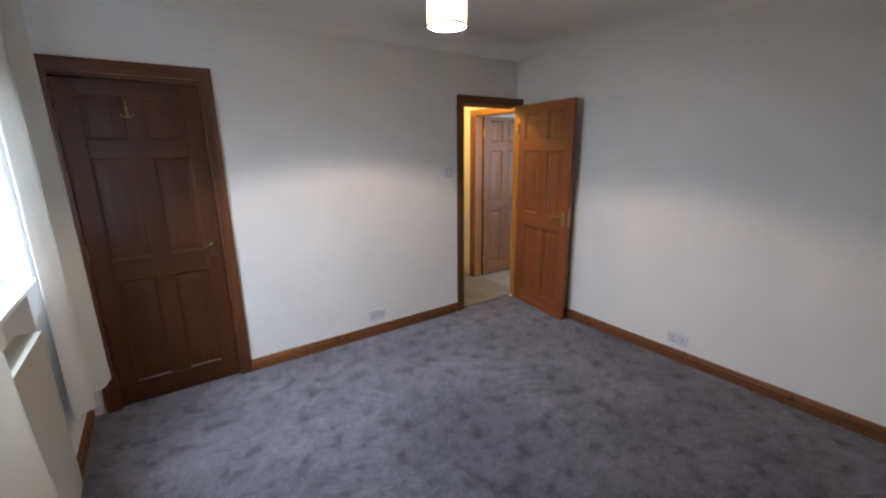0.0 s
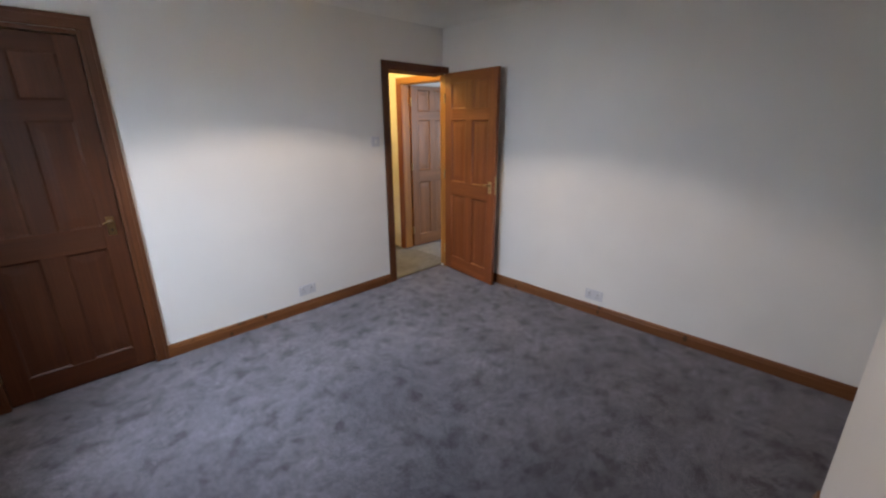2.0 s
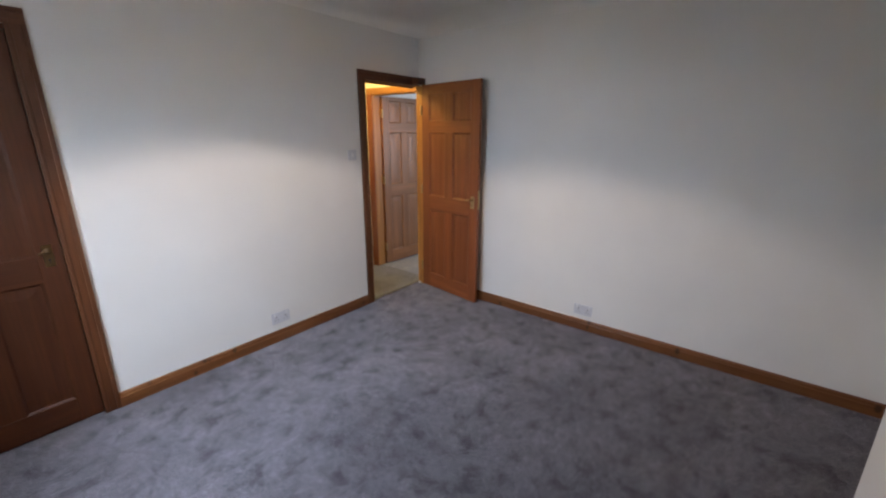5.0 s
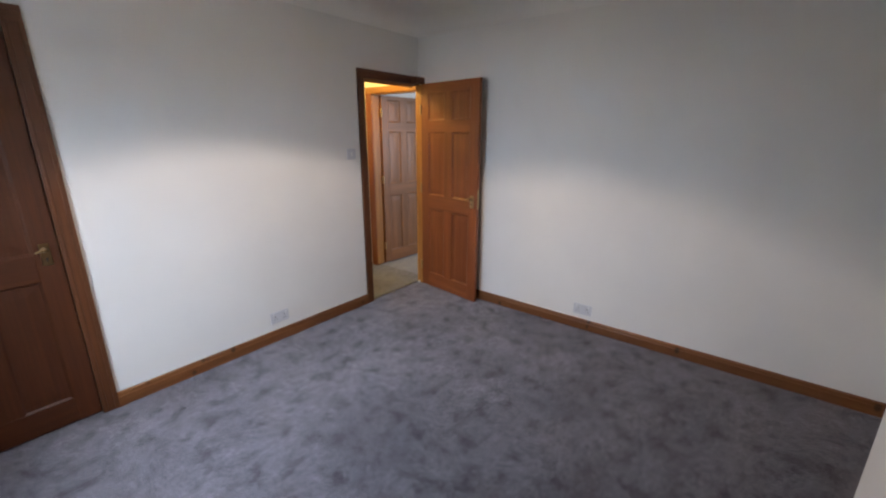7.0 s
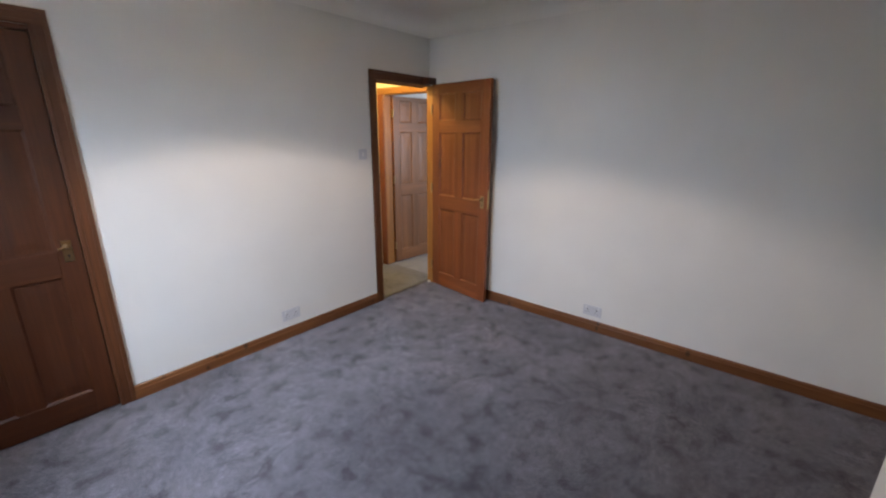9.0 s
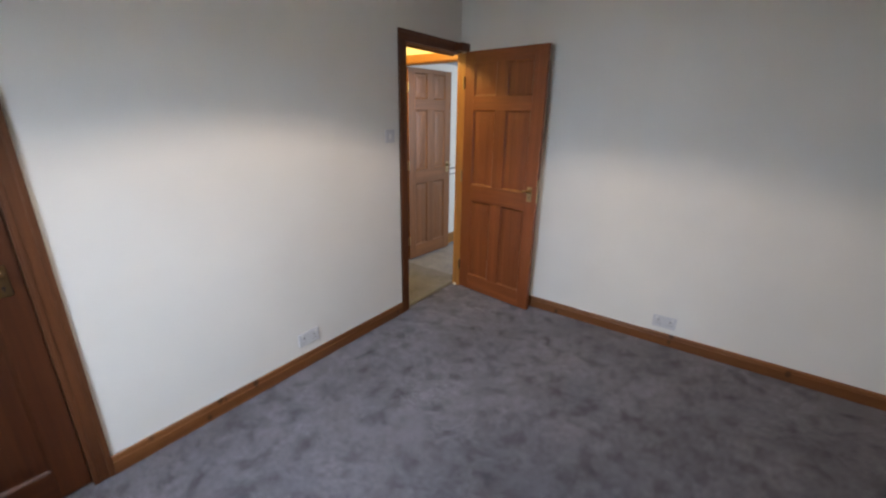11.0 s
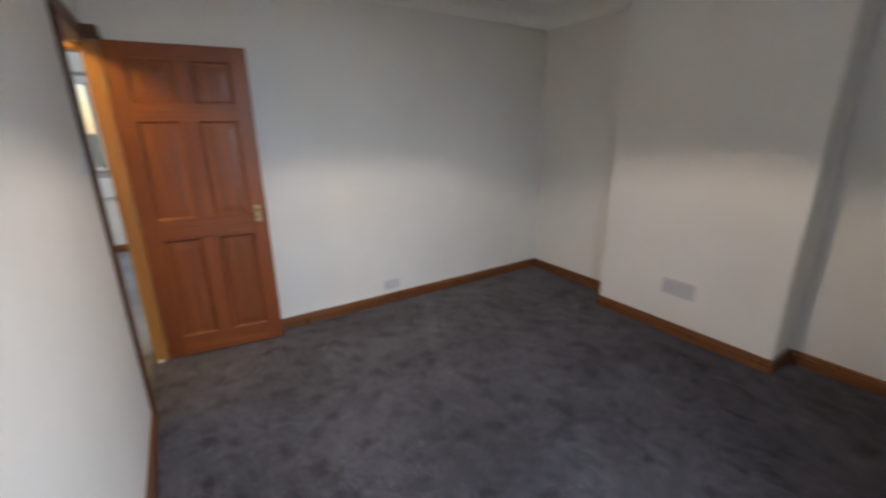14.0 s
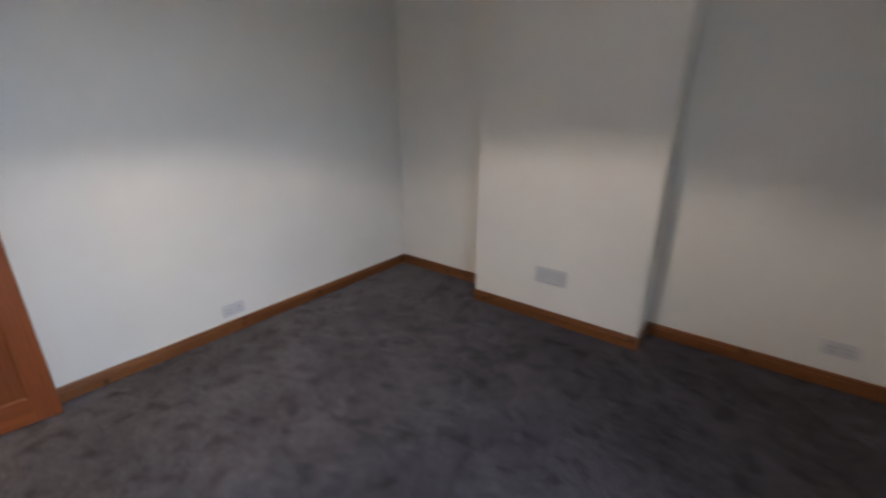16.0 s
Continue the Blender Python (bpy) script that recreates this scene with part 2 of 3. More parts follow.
# ---- room shell ----
D1L, D1R, D1H = -0.312, 0.386, 2.015      # cupboard door opening
D2L, D2R, D2H = 2.445, 3.120, 1.982       # doorway to the landing
N2 = NORTH + 0.08
structure("wall_north", [((WEST - 0.3, NORTH, 0), (D1L, N2, CEIL)), ((D1L, NORTH, D1H), (D1R, N2, CEIL)), ((D1R, NORTH, 0), (D2L, N2, CEIL)),
                         ((D2L, NORTH, D2H), (EAST + 0.10, N2, CEIL))], M_WALL, "white painted plaster wall with two doorways", "wall")
structure("wall_east", [((EAST, SOUTH - 0.2, 0), (EAST + 0.10, NORTH, CEIL))], M_WALL, "white painted plaster wall, bare", "wall")
structure("wall_south", [((WEST - 0.3, SOUTH - 0.2, 0), (EAST, SOUTH, CEIL))], M_WALL, "white painted plaster wall beside the chimney breast", "wall")
CH = (0.80, 2.06, 0.03)
structure("chimney_breast", [((CH[0], SOUTH, 0), (CH[1], CH[2], CEIL))], M_WALL, "white painted chimney breast standing out from wall", "chimney breast")
WY0, WY1, WZ0, WZ1 = 1.50, 2.80, 1.00, 2.05
NY0, NY1 = 1.62, 2.66                      # recess under the window
structure("wall_west", [((WEST - 0.3, SOUTH, 0), (WEST, WY0, CEIL)), ((WEST - 0.3, WY1, 0), (WEST, NORTH, CEIL)), ((WEST - 0.3, NY0, 0), (WEST - 0.10, NY1, WZ0)),
                        ((WEST - 0.3, WY0, 0), (WEST, NY0, WZ0)), ((WEST - 0.3, NY1, 0), (WEST, WY1, WZ0)), ((WEST - 0.3, WY0, WZ1), (WEST, WY1, CEIL))], M_WALL, "white painted wall with a recessed window", "wall")
structure("ceiling", [((WEST - 0.3, SOUTH - 0.2, CEIL), (6.75, 4.6, CEIL + 0.15))], M_CEIL, "white painted plain ceiling", "ceiling")
structure("floor", [((WEST - 0.3, SOUTH - 0.2, -0.15), (EAST + 0.10, NORTH + 0.03, 0))], M_CARPET, "mottled grey cut-pile carpet, lightly trodden", "carpet")
structure("ground", [((-400, -400, -0.9), (400, 400, -0.6))], M_GROUND, "grass and earth outside the window", "ground")

# landing and the room beyond it
LE, LN, EN = 3.225, 4.32, 4.06                        # landing's east and north walls, the far room's north wall
E3A, E3B, E3H = 3.30, 4.04, 1.95           # doorway in the landing's east wall
structure("wall_landing_north", [((1.2, LN, 0), (LE + 0.1, LN + 0.1, CEIL))], M_HALLWALL, "cream painted landing wall in warm lamplight", "wall")
structure("wall_landing_west", [((1.1, N2, 0), (1.2, LN + 0.1, CEIL))], M_HALLWALL, "cream painted landing end wall", "wall")
structure("wall_landing_east", [((LE, E3B, 0), (LE + 0.10, LN, CEIL)), ((LE, E3A - 0.015, E3H), (LE + 0.10, E3B, CEIL))], M_HALLWALL, "cream painted landing wall with a doorway", "wall")
structure("wall_landing_corner", [((EAST + 0.10, NORTH - 0.10, 0), (LE + 0.10, NORTH + 0.005, CEIL))], M_HALLWALL, "short painted wall behind the doorway", "wall")
structure("floor_landing", [((1.1, NORTH + 0.03, -0.15), (LE + 0.065, LN + 0.1, -0.004))], M_LANDING, "plain beige-grey landing carpet", "carpet")
structure("floor_east_room", [((LE + 0.065, 1.0, -0.15), (6.75, LN + 0.1, -0.008))], M_EASTCARPET, "pale grey carpet in bright daylight", "carpet")
structure("wall_east_room_north", [((LE + 0.10, EN, 0), (6.65, EN + 0.13, CEIL))], M_HALLWALL, "white wall with dado and picture rails", "wall")
V0, V1, VZ0, VZ1 = 2.70, 3.92, 1.02, 2.08      # far room's end window
structure("wall_east_room_end", [((6.55, 1.0, 0), (6.70, V0, CEIL)), ((6.55, V1, 0), (6.70, EN, CEIL)), ((6.55, V0, 0), (6.70, V1, VZ0)), ((6.55, V0, VZ1), (6.70, V1, CEIL))], M_HALLWALL, "white end wall with a bright window", "wall")
# out of view; its opening is added to go with the far room's fill lamp
structure("wall_east_room_south", [((EAST + 0.10, 0.9, 0), (4.25, 1.0, CEIL)), ((5.55, 0.9, 0), (6.70, 1.0, CEIL)), ((4.25, 0.9, 0), (5.55, 1.0, 0.97)), ((4.25, 0.9, 2.03), (5.55, 1.0, CEIL))],
          M_HALLWALL, "unseen white wall with an added window opening", "wall")
structure("threshold_strip", [((D2L, NORTH + 0.015, -0.002), (D2R, NORTH + 0.04, 0.004))], M_STRIP, "thin dark strip where two carpets meet", "threshold")


def rail_run(name, a, b, mat, label, category, group="", h=0.09, t=0.016, z=0.0):
    """A skirting or rail along x or y with a rounded top edge; t points into the room."""
    bm = bmesh.new()
    a, b = Vector(a), Vector(b)
    d = (b - a).normalized()
    n = Vector((-d.y, d.x, 0))
    prof = [(0, 0), (t, 0), (t, h * 0.66), (t * 0.94, h * 0.685), (t * 0.72, h * 0.70), (t * 0.74, h * 0.76), (t * 0.70, h * 0.86), (t * 0.56, h * 0.95), (t * 0.3, h), (0, h)]
    ends = []
    for p in (a, b):
        ends.append([bm.verts.new(p + n * s + Vector((0, 0, z + q))) for s, q in prof])
    k = len(prof)
    for i in range(k):
        bm.faces.new((ends[0][i], ends[0][(i + 1) % k], ends[1][(i + 1) % k], ends[1][i]))
    bm.faces.new(ends[0])
    bm.faces.new(ends[1][::-1])
    return tagged(part(name, bm, mat), label, category, group, "structure")


SK = ("knotty stained pine skirting board along wall", "skirting", "skirting boards of the bedroom")
rail_run("baseboard", (D2L - 0.066, NORTH, 0), (D1R + 0.070, NORTH, 0), M_SKIRT_X, *SK)
rail_run("baseboard", (EAST, SOUTH + 0.016, 0), (EAST, NORTH - 0.02, 0), M_SKIRT_Y, *SK)
rail_run("baseboard", (CH[1] + 0.016, SOUTH, 0), (EAST, SOUTH, 0), M_SKIRT_X, *SK)
rail_run("baseboard", (CH[0] - 0.016, CH[2], 0), (CH[1] + 0.016, CH[2], 0), M_SKIRT_X, *SK)
rail_run("baseboard", (CH[0], SOUTH, 0), (CH[0], CH[2], 0), M_SKIRT_Y, *SK)
rail_run("baseboard", (CH[1], CH[2], 0), (CH[1], SOUTH, 0), M_SKIRT_Y, *SK)
rail_run("baseboard", (WEST + 0.016, SOUTH, 0), (CH[0] - 0.016, SOUTH, 0), M_SKIRT_X, *SK)
rail_run("baseboard", (WEST, NORTH, 0), (WEST, NY1, 0), M_SKIRT_Y, *SK)
rail_run("baseboard", (WEST, NY0, 0), (WEST, SOUTH, 0), M_SKIRT_Y, *SK)
rail_run("baseboard", (WEST - 0.10, NY1, 0), (WEST - 0.10, NY0, 0), M_SKIRT_Y, *SK)
FAR = ("brown stained skirting board", "skirting", "skirting boards beyond the doorway")
rail_run("baseboard", (6.55, EN, 0), (LE + 0.10, EN, 0), M_GOLD_X, *FAR, h=0.12)
rail_run("baseboard", (6.55, 1.0, 0), (6.55, EN - 0.016, 0), M_SKIRT_Y, *FAR)
rail_run("baseboard", (LE, LN, 0), (1.2, LN, 0), M_SKIRT_X, *FAR)
DADO = ("white dado rail with its shadow lines drawn in grey", "dado rail", "wall rails beyond the doorway")
# the grey strips are the white rail's shadow lines, drawn as colour
for paint_of, z, h in ((M_GREY_AND_SHADOW, 0.845, 0.016), (M_UPVC, 0.861, 0.046), (M_GREY_AND_SHADOW, 0.907, 0.016)):
    rail_run("trim", (6.55, EN, 0), (LE + 0.10, EN, 0), paint_of, *DADO, h=h, t=0.02, z=z)
    rail_run("trim", (6.55, 1.0, 0), (6.55, V0 - 0.05, 0), paint_of, *DADO, h=h, t=0.02, z=z)
rail_run("trim", (6.55, EN, 0), (LE + 0.10, EN, 0), M_GREY_AND_SHADOW, "grey painted picture rail high on white wall", "picture rail", "wall rails beyond the doorway", h=0.04, t=0.02, z=2.03)
rail_run("trim", (6.55, 1.0, 0), (6.55, EN - 0.02, 0), M_GREY_AND_SHADOW, "grey painted picture rail high on white wall", "picture rail", "wall rails beyond the doorway", h=0.04, t=0.02, z=2.12)
rail_run("trim", (LE, LN, 0), (1.2, LN, 0), M_TRIM_X, "dark wooden dado rail on landing wall", "dado rail", "wall rails beyond the doorway", h=0.05, t=0.022, z=0.95)


def coving(outline, r, steps=8):
    """A hollow plaster curve between walls and ceiling; the outline runs with the room on its left."""
    bm = bmesh.new()
    k = len(outline)
    arc = [(r * (1 - math.sin(a)), r * (1 - math.cos(a))) for a in (math.pi / 2 * i / steps for i in range(steps + 1))]
    loops = []
    for inset, drop in arc + [(0.0, r), (-0.002, -0.002), (r, 0.0)]:
        loop = []
        for i in range(k):
            p, q, w = Vector(outline[i - 1]), Vector(outline[i]), Vector(outline[(i + 1) % k])
            d0, d1 = (q - p).normalized(), (w - q).normalized()
            loop.append(bm.verts.new((*(q + inset * (Vector((-d0.y, d0.x)) + Vector((-d1.y, d1.x)))), CEIL - drop)))
        loops.append(loop)
    for j, (p, q) in enumerate(zip(loops, loops[1:])):
        if j == steps:
            continue
        for i in range(k):
            f = bm.faces.new((p[i], p[(i + 1) % k], q[(i + 1) % k], q[i]))
            f.smooth = j < steps
    return tagged(part("coving", bm, M_CEIL), "white painted plaster cove between walls and ceiling", "coving", kind="structure")


coving([(WEST, SOUTH), (CH[0], SOUTH), (CH[0], CH[2]), (CH[1], CH[2]), (CH[1], SOUTH), (EAST, SOUTH), (EAST, NORTH), (WEST, NORTH)], 0.13)

bm = bmesh.new()
box(bm, (EAST - 0.007, 1.62, 0.0905), (EAST, 2.12, 0.0945), 0.001)
tagged(part("trim", bm, M_PLASTIC), "thin line of white filler along the skirting top", "filler", kind="structure")


# ---- doors ----
def panel_mesh(x0, x1, z0, z1, t):
    """A raised and fielded panel, moulded on both sides."""
    bm = bmesh.new()
    steps = [(0.0, 0.0168), (0.003, 0.0158), (0.009, 0.0105), (0.012, 0.0075), (0.030, 0.0075), (0.062, 0.0105), (0.064, 0.0107)]
    for side in (-1, 1):
        loops = []
        for inset, d in steps:
            y = t / 2 + side * d
            loops.append([bm.verts.new(c) for c in ((x0 + inset, y, z0 + inset), (x1 - inset, y, z0 + inset), (x1 - inset, y, z1 - inset), (x0 + inset, y, z1 - inset))])
        for p, q in zip(loops, loops[1:]):
            for i in range(4):
                bm.faces.new((p[i], p[(i + 1) % 4], q[(i + 1) % 4], q[i]))
        bm.faces.new(loops[-1])
    return bm


def lever_handle(parent, x, z, y, out, towards, metal, name="handle"):
    """A brass lever on a long backplate; out is the side of the leaf, towards the way the lever points."""
    bm = bmesh.new()
    box(bm, (x - 0.020, y, z - 0.082), (x + 0.020, y + out * 0.006, z + 0.030), 0.0025, 2)
    for dz in (-0.072, 0.022):
        rod(bm, (x, y, z + dz), (x, y + out * 0.0075, z + dz), 0.004, seg=10)
    h = part(name, bm, metal, parent, "aged brass lever handle on backplate")
    bm = bmesh.new()
    rod(bm, (x, y + out * 0.006, z), (x, y + out * 0.014, z), 0.015, 0.012)
    rod(bm, (x, y + out * 0.012, z), (x, y + out * 0.048, z), 0.0085, 0.008)
    pts = [(0.0, 0.0), (0.012, 0.003), (0.024, 0.002), (0.034, -0.003), (0.040, -0.002)]
    for (p, dz), (q, ez) in zip(pts, pts[1:]):
        rod(bm, (x + towards * p, y + out * 0.045, z + dz), (x + towards * q, y + out * 0.045, z + ez), 0.0068, 0.0062, 12)
    part("lever", bm, M_DULL, h, smooth=True)
    bm = bmesh.new()
    rod(bm, (x, y + out * 0.006, z - 0.048), (x, y + out * 0.0072, z - 0.048), 0.005, seg=12)
    box(bm, (x - 0.002, y + out * 0.006, z - 0.062), (x + 0.002, y + out * 0.0072, z - 0.048))
    part("keyhole", bm, M_SLOT, h)


def panel_door(name, m, w, mats, label, handles, h=1.985, hinges=True, metal=None):
    """A six-panelled door leaf: hinge edge at x = 0, faces at y = 0 and y = 0.035."""
    mz, mx = mats
    t, st, mul = 0.035, 0.098, 0.10
    door = thing(name, m, label, "door", "panelled doors", "structure")
    z0 = 0.012
    for a, b in ((0, st), (w - st, w)):
        box_part("stile", (a, 0, z0), (b, t, h), mz, door, 0.002)
    rails = [(z0, 0.150), (0.825, 0.962), (1.558, 1.660), (1.898, h)]
    for a, b in rails:
        box_part("rail", (st, 0.0005, a), (w - st, t - 0.0005, b), mx, door, 0.0012)
    c = w / 2
    for (_, a), (b, _) in zip(rails, rails[1:]):
        box_part("mullion", (c - mul / 2, 0.0005, a), (c + mul / 2, t - 0.0005, b), mz, door, 0.0012)
        for x0, x1 in ((st, c - mul / 2), (c + mul / 2, w - st)):
            part("panel", panel_mesh(x0, x1, a, b, t), mz, door)
    for out in handles:
        lever_handle(door, w - 0.055, 0.985, 0.0 if out < 0 else t, out, -1, metal or M_BRASS)
    box_part("latch_plate", (w - 0.0005, t / 2 - 0.011, 0.90), (w + 0.0025, t / 2 + 0.011, 1.07), M_BRASS, door, 0.0008, "brass latch plate on the edge")
    if hinges:
        for z in (0.22, 1.02, 1.76):
            bm = bmesh.new()
            rod(bm, (-0.004, -0.006, z - 0.045), (-0.004, -0.006, z + 0.045), 0.0065, seg=12)
            box(bm, (-0.003, -0.001, z - 0.045), (0.0, 0.030, z + 0.045))
            part("hinge", bm, M_BRASS, door, "brass butt hinge")
    return door


PINE = (M_PINE_Z, M_PINE_X)
panel_door("door_1", pose(D1L + 0.006, NORTH + 0.004, 0), D1R - D1L - 0.012, (M_DARK_Z, M_DARK_X), "closed dark-stained pine six-panel door, shade in its colour, with brass lever", (-1,), metal=M_DULL)
# a small double coat hook on the closed door
bm = bmesh.new()
box(bm, (0.301, -0.003, 1.782), (0.313, 0.0, 1.848), 0.001)
for side in (-1, 1):
    arc = [(0.307, -0.004, 1.800), (0.307 + side * 0.012, -0.022, 1.785), (0.307 + side * 0.024, -0.036, 1.788), (0.307 + side * 0.028, -0.040, 1.802)]
    for p, q in zip(arc, arc[1:]):
        rod(bm, p, q, 0.003, 0.003, 10)
arc = [(0.307, -0.004, 1.835), (0.307, -0.030, 1.838), (0.307, -0.050, 1.856), (0.307, -0.054, 1.872)]
for p, q in zip(arc, arc[1:]):
    rod(bm, p, q, 0.0032, 0.003, 10)
part("coat_hook", bm, M_DULL, bpy.data.objects["door_1"], "small brass double coat hook", smooth=True)
panel_door("door_2", pose(3.093, 3.210, 0, 0, 0, -97.7), 0.727, PINE, "open red-brown stained pine six-panel door beside wall", (-1, 1))
panel_door("door_3", pose(LE + 0.112, 4.012, 0, 0, 0, -4.0), 0.66, (M_BROWN_Z, M_BROWN_X), "open brown wooden six-panel door in room beyond", (-1, 1), h=1.94)


def door_frame(name, x0, x1, h, y, depth, mats, label, right=0.07, left=0.07):
    """Lining, stops and moulded architrave round an opening in a wall along x whose face is at y; the room is at smaller y."""
    mz, mx = mats
    f = thing(name, pose((x0 + x1) / 2, y, 0), label, "door frame", "door frames", "structure")
    s = Matrix.Translation((-(x0 + x1) / 2, -y, 0))

    def put(n, bm, mat):
        bmesh.ops.transform(bm, matrix=s, verts=bm.verts[:])
        part(n, bm, mat, f)

    def board(n, boxes, mat):
        bm = bmesh.new()
        for a, b in boxes:
            box(bm, a, b, 0.003, 2)
        put(n, bm, mat)
    tk = 0.018
    board("architrave", [((x0 - left, y - tk * 0.72, 0), (x0 + 0.004, y, h + 0.004)), ((x0 - left, y - tk, 0), (x0 - left + 0.020, y, h + 0.004)), ((x0 - 0.018, y - tk * 0.9, 0), (x0 - 0.004, y, h - 0.004))], mz)
    board("architrave", [((x1 - 0.004, y - tk * 0.72, 0), (x1 + right, y, h + 0.004))] + ([((x1 + right - 0.020, y - tk, 0), (x1 + right, y, h + 0.004)), ((x1 + 0.004, y - tk * 0.9, 0), (x1 + 0.018, y, h - 0.004))] if right > 0.05 else []), mz)
    board("architrave_head", [((x0 - left, y - tk * 0.74, h), (x1 + right, y, h + 0.07)), ((x0 - left, y - tk * 1.02, h + 0.050), (x1 + right, y, h + 0.0705)), ((x0 - 0.012, y - tk * 0.92, h + 0.004), (x1 + min(right, 0.012), y, h + 0.018))], mx)
    return f, board


TRIM = (M_TRIM_Z, M_TRIM_X)
f1, board1 = door_frame("door_frame_1", D1L, D1R, D1H, NORTH, 0.11, TRIM, "dark stained pine architrave round the closed door")
board1("lining", [((D1L - 0.02, NORTH + 0.002, 0), (D1L + 0.004, N2, D1H))], M_TRIM_Z)
board1("lining", [((D1R - 0.004, NORTH + 0.002, 0), (D1R + 0.02, N2, D1H))], M_TRIM_Z)
board1("lining", [((D1L, NORTH + 0.002, D1H - 0.022), (D1R, N2, D1H + 0.01))], M_TRIM_X)
board1("back_panel", [((D1L, N2 - 0.03, 0), (D1R, N2 - 0.012, D1H))], M_TRIM_Z)
HP = 3.214
f2, board2 = door_frame("door_frame_2", D2L, D2R, D2H, NORTH, 0.11, TRIM, "stained pine door frame at the landing doorway", right=0.009)
board2("lining", [((D2L - 0.02, NORTH + 0.002, 0), (D2L + 0.006, N2 + 0.004, D2H))], M_GOLD_Z)
board2("lining", [((D2L, NORTH + 0.002, D2H - 0.008), (D2R, N2 + 0.004, D2H + 0.01))], M_GOLD_X)
board2("hinge_post", [((D2R - 0.018, HP, 0), (EAST - 0.001, NORTH + 0.010, D2H - 0.001))], M_GOLD_Z)
board2("head_block", [((D2R - 0.10, HP - 0.02, D2H + 0.006), (EAST - 0.001, NORTH - 0.014, D2H + 0.062))], M_TRIM_X)
board2("stop", [((D2L + 0.006, NORTH + 0.042, 0), (D2L + 0.018, NORTH + 0.075, D2H - 0.008))], M_GOLD_Z)
board2("bare_chip", [((D2R - 0.030, NORTH - 0.030, 0), (D2R - 0.0175, NORTH - 0.004, 0.020))], M_PLASTIC)
board2("stop", [((D2L + 0.018, NORTH + 0.042, D2H - 0.02), (D2R - 0.018, NORTH + 0.075, D2H - 0.008))], M_GOLD_X)

f3 = thing("door_frame_3", pose(LE, (E3A + E3B) / 2, 0), "stained pine door frame across the landing", "door frame", "door frames", "structure")


def board3(n, a, b, mat):
    s = Vector((-LE, -(E3A + E3B) / 2, 0))
    box_part(n, Vector(a) + s, Vector(b) + s, mat, f3, 0.003)


for side in (LE, LE + 0.10):
    out = -0.016 if side == LE else 0.016
    board3("architrave", (side, E3B - 0.004, 0), (side + out, E3B + 0.085, E3H + 0.004), M_PINE_Z)
    board3("architrave_head", (side, E3A - 0.01, E3H), (side + out, E3B + 0.085, E3H + 0.065), M_GOLD_Y)
board3("lining", (LE - 0.002, E3B - 0.006, 0), (LE + 0.102, E3B + 0.02, E3H), M_GOLD_Z)
board3("lining", (LE - 0.002, E3A - 0.012, 0), (LE + 0.102, E3A + 0.006, E3H), M_GOLD_Z)
board3("lining", (LE - 0.002, E3A, E3H - 0.008), (LE + 0.102, E3B, E3H + 0.01), M_GOLD_Y)


# ---- window ----
win = thing("window_1", pose(WEST - 0.14, (WY0 + WY1) / 2, WZ0), "white plastic window with two panes above sill", "window", kind="structure")
hw, hh = (WY1 - WY0) / 2, WZ1 - WZ0


def wpart(n, a, b, mat, parent=win, bevel=0.004, label=""):
    return box_part(n, a, b, mat, parent, bevel, label)


wpart("window_frame", (-0.035, -hw, 0), (0.035, -hw + 0.06, hh), M_UPVC)
wpart("window_frame", (-0.035, hw - 0.06, 0), (0.035, hw, hh), M_UPVC)
wpart("window_frame", (-0.034, -hw + 0.06, 0), (0.034, hw - 0.06, 0.06), M_UPVC)
wpart("window_frame", (-0.034, -hw + 0.06, hh - 0.06), (0.034, hw - 0.06, hh), M_UPVC)
wpart("mullion", (-0.033, -0.035, 0.06), (0.033, 0.035, hh - 0.06), M_UPVC)
for y0, y1 in ((-hw + 0.06, -0.035), (0.035, hw - 0.06)):
    g = wpart("pane", (-0.003, y0, 0.06), (0.003, y1, hh - 0.06), M_GLASS, bevel=0)
    g.visible_shadow = False
wpart("window_sill", (0.036, -hw + 0.002, 0.0005), (0.158, hw - 0.002, 0.030), M_UPVC, bevel=0.006, label="white painted inner window sill")

# ---- far room's window and heater ----
far_win = thing("window_2", pose(6.62, (V0 + V1) / 2, VZ0), "bright white window with pale vertical blind slats", "window", kind="structure")
vw, vh = (V1 - V0) / 2, VZ1 - VZ0
wpart("window_frame", (-0.03, -vw, 0), (0.03, -vw + 0.05, vh), M_UPVC, far_win)
wpart("window_frame", (-0.03, vw - 0.05, 0), (0.03, vw, vh), M_UPVC, far_win)
wpart("window_frame", (-0.029, -vw + 0.05, 0), (0.029, vw - 0.05, 0.05), M_UPVC, far_win)
wpart("window_frame", (-0.029, -vw + 0.05, vh - 0.05), (0.029, vw - 0.05, vh), M_UPVC, far_win)
wpart("pane", (-0.003, -vw + 0.05, 0.05), (0.003, vw - 0.05, vh - 0.05), M_GLASS, far_win, bevel=0).visible_shadow = False
wpart("window_sill", (-0.20, -vw + 0.002, 0.0005), (-0.031, vw - 0.002, 0.028), M_GREY_AND_SHADOW, far_win, 0.006, "grey painted inner sill")
for i in range(9):
    bm = bmesh.new()
    box(bm, (-0.042, -0.001, 0.04), (0.042, 0.001, vh - 0.03))
    bmesh.ops.transform(bm, matrix=pose(-0.075, -vw + 0.10 + i * 0.127, 0, 0, 0, 62), verts=bm.verts[:])
    part("blind_slat", bm, M_CURTAIN, far_win)
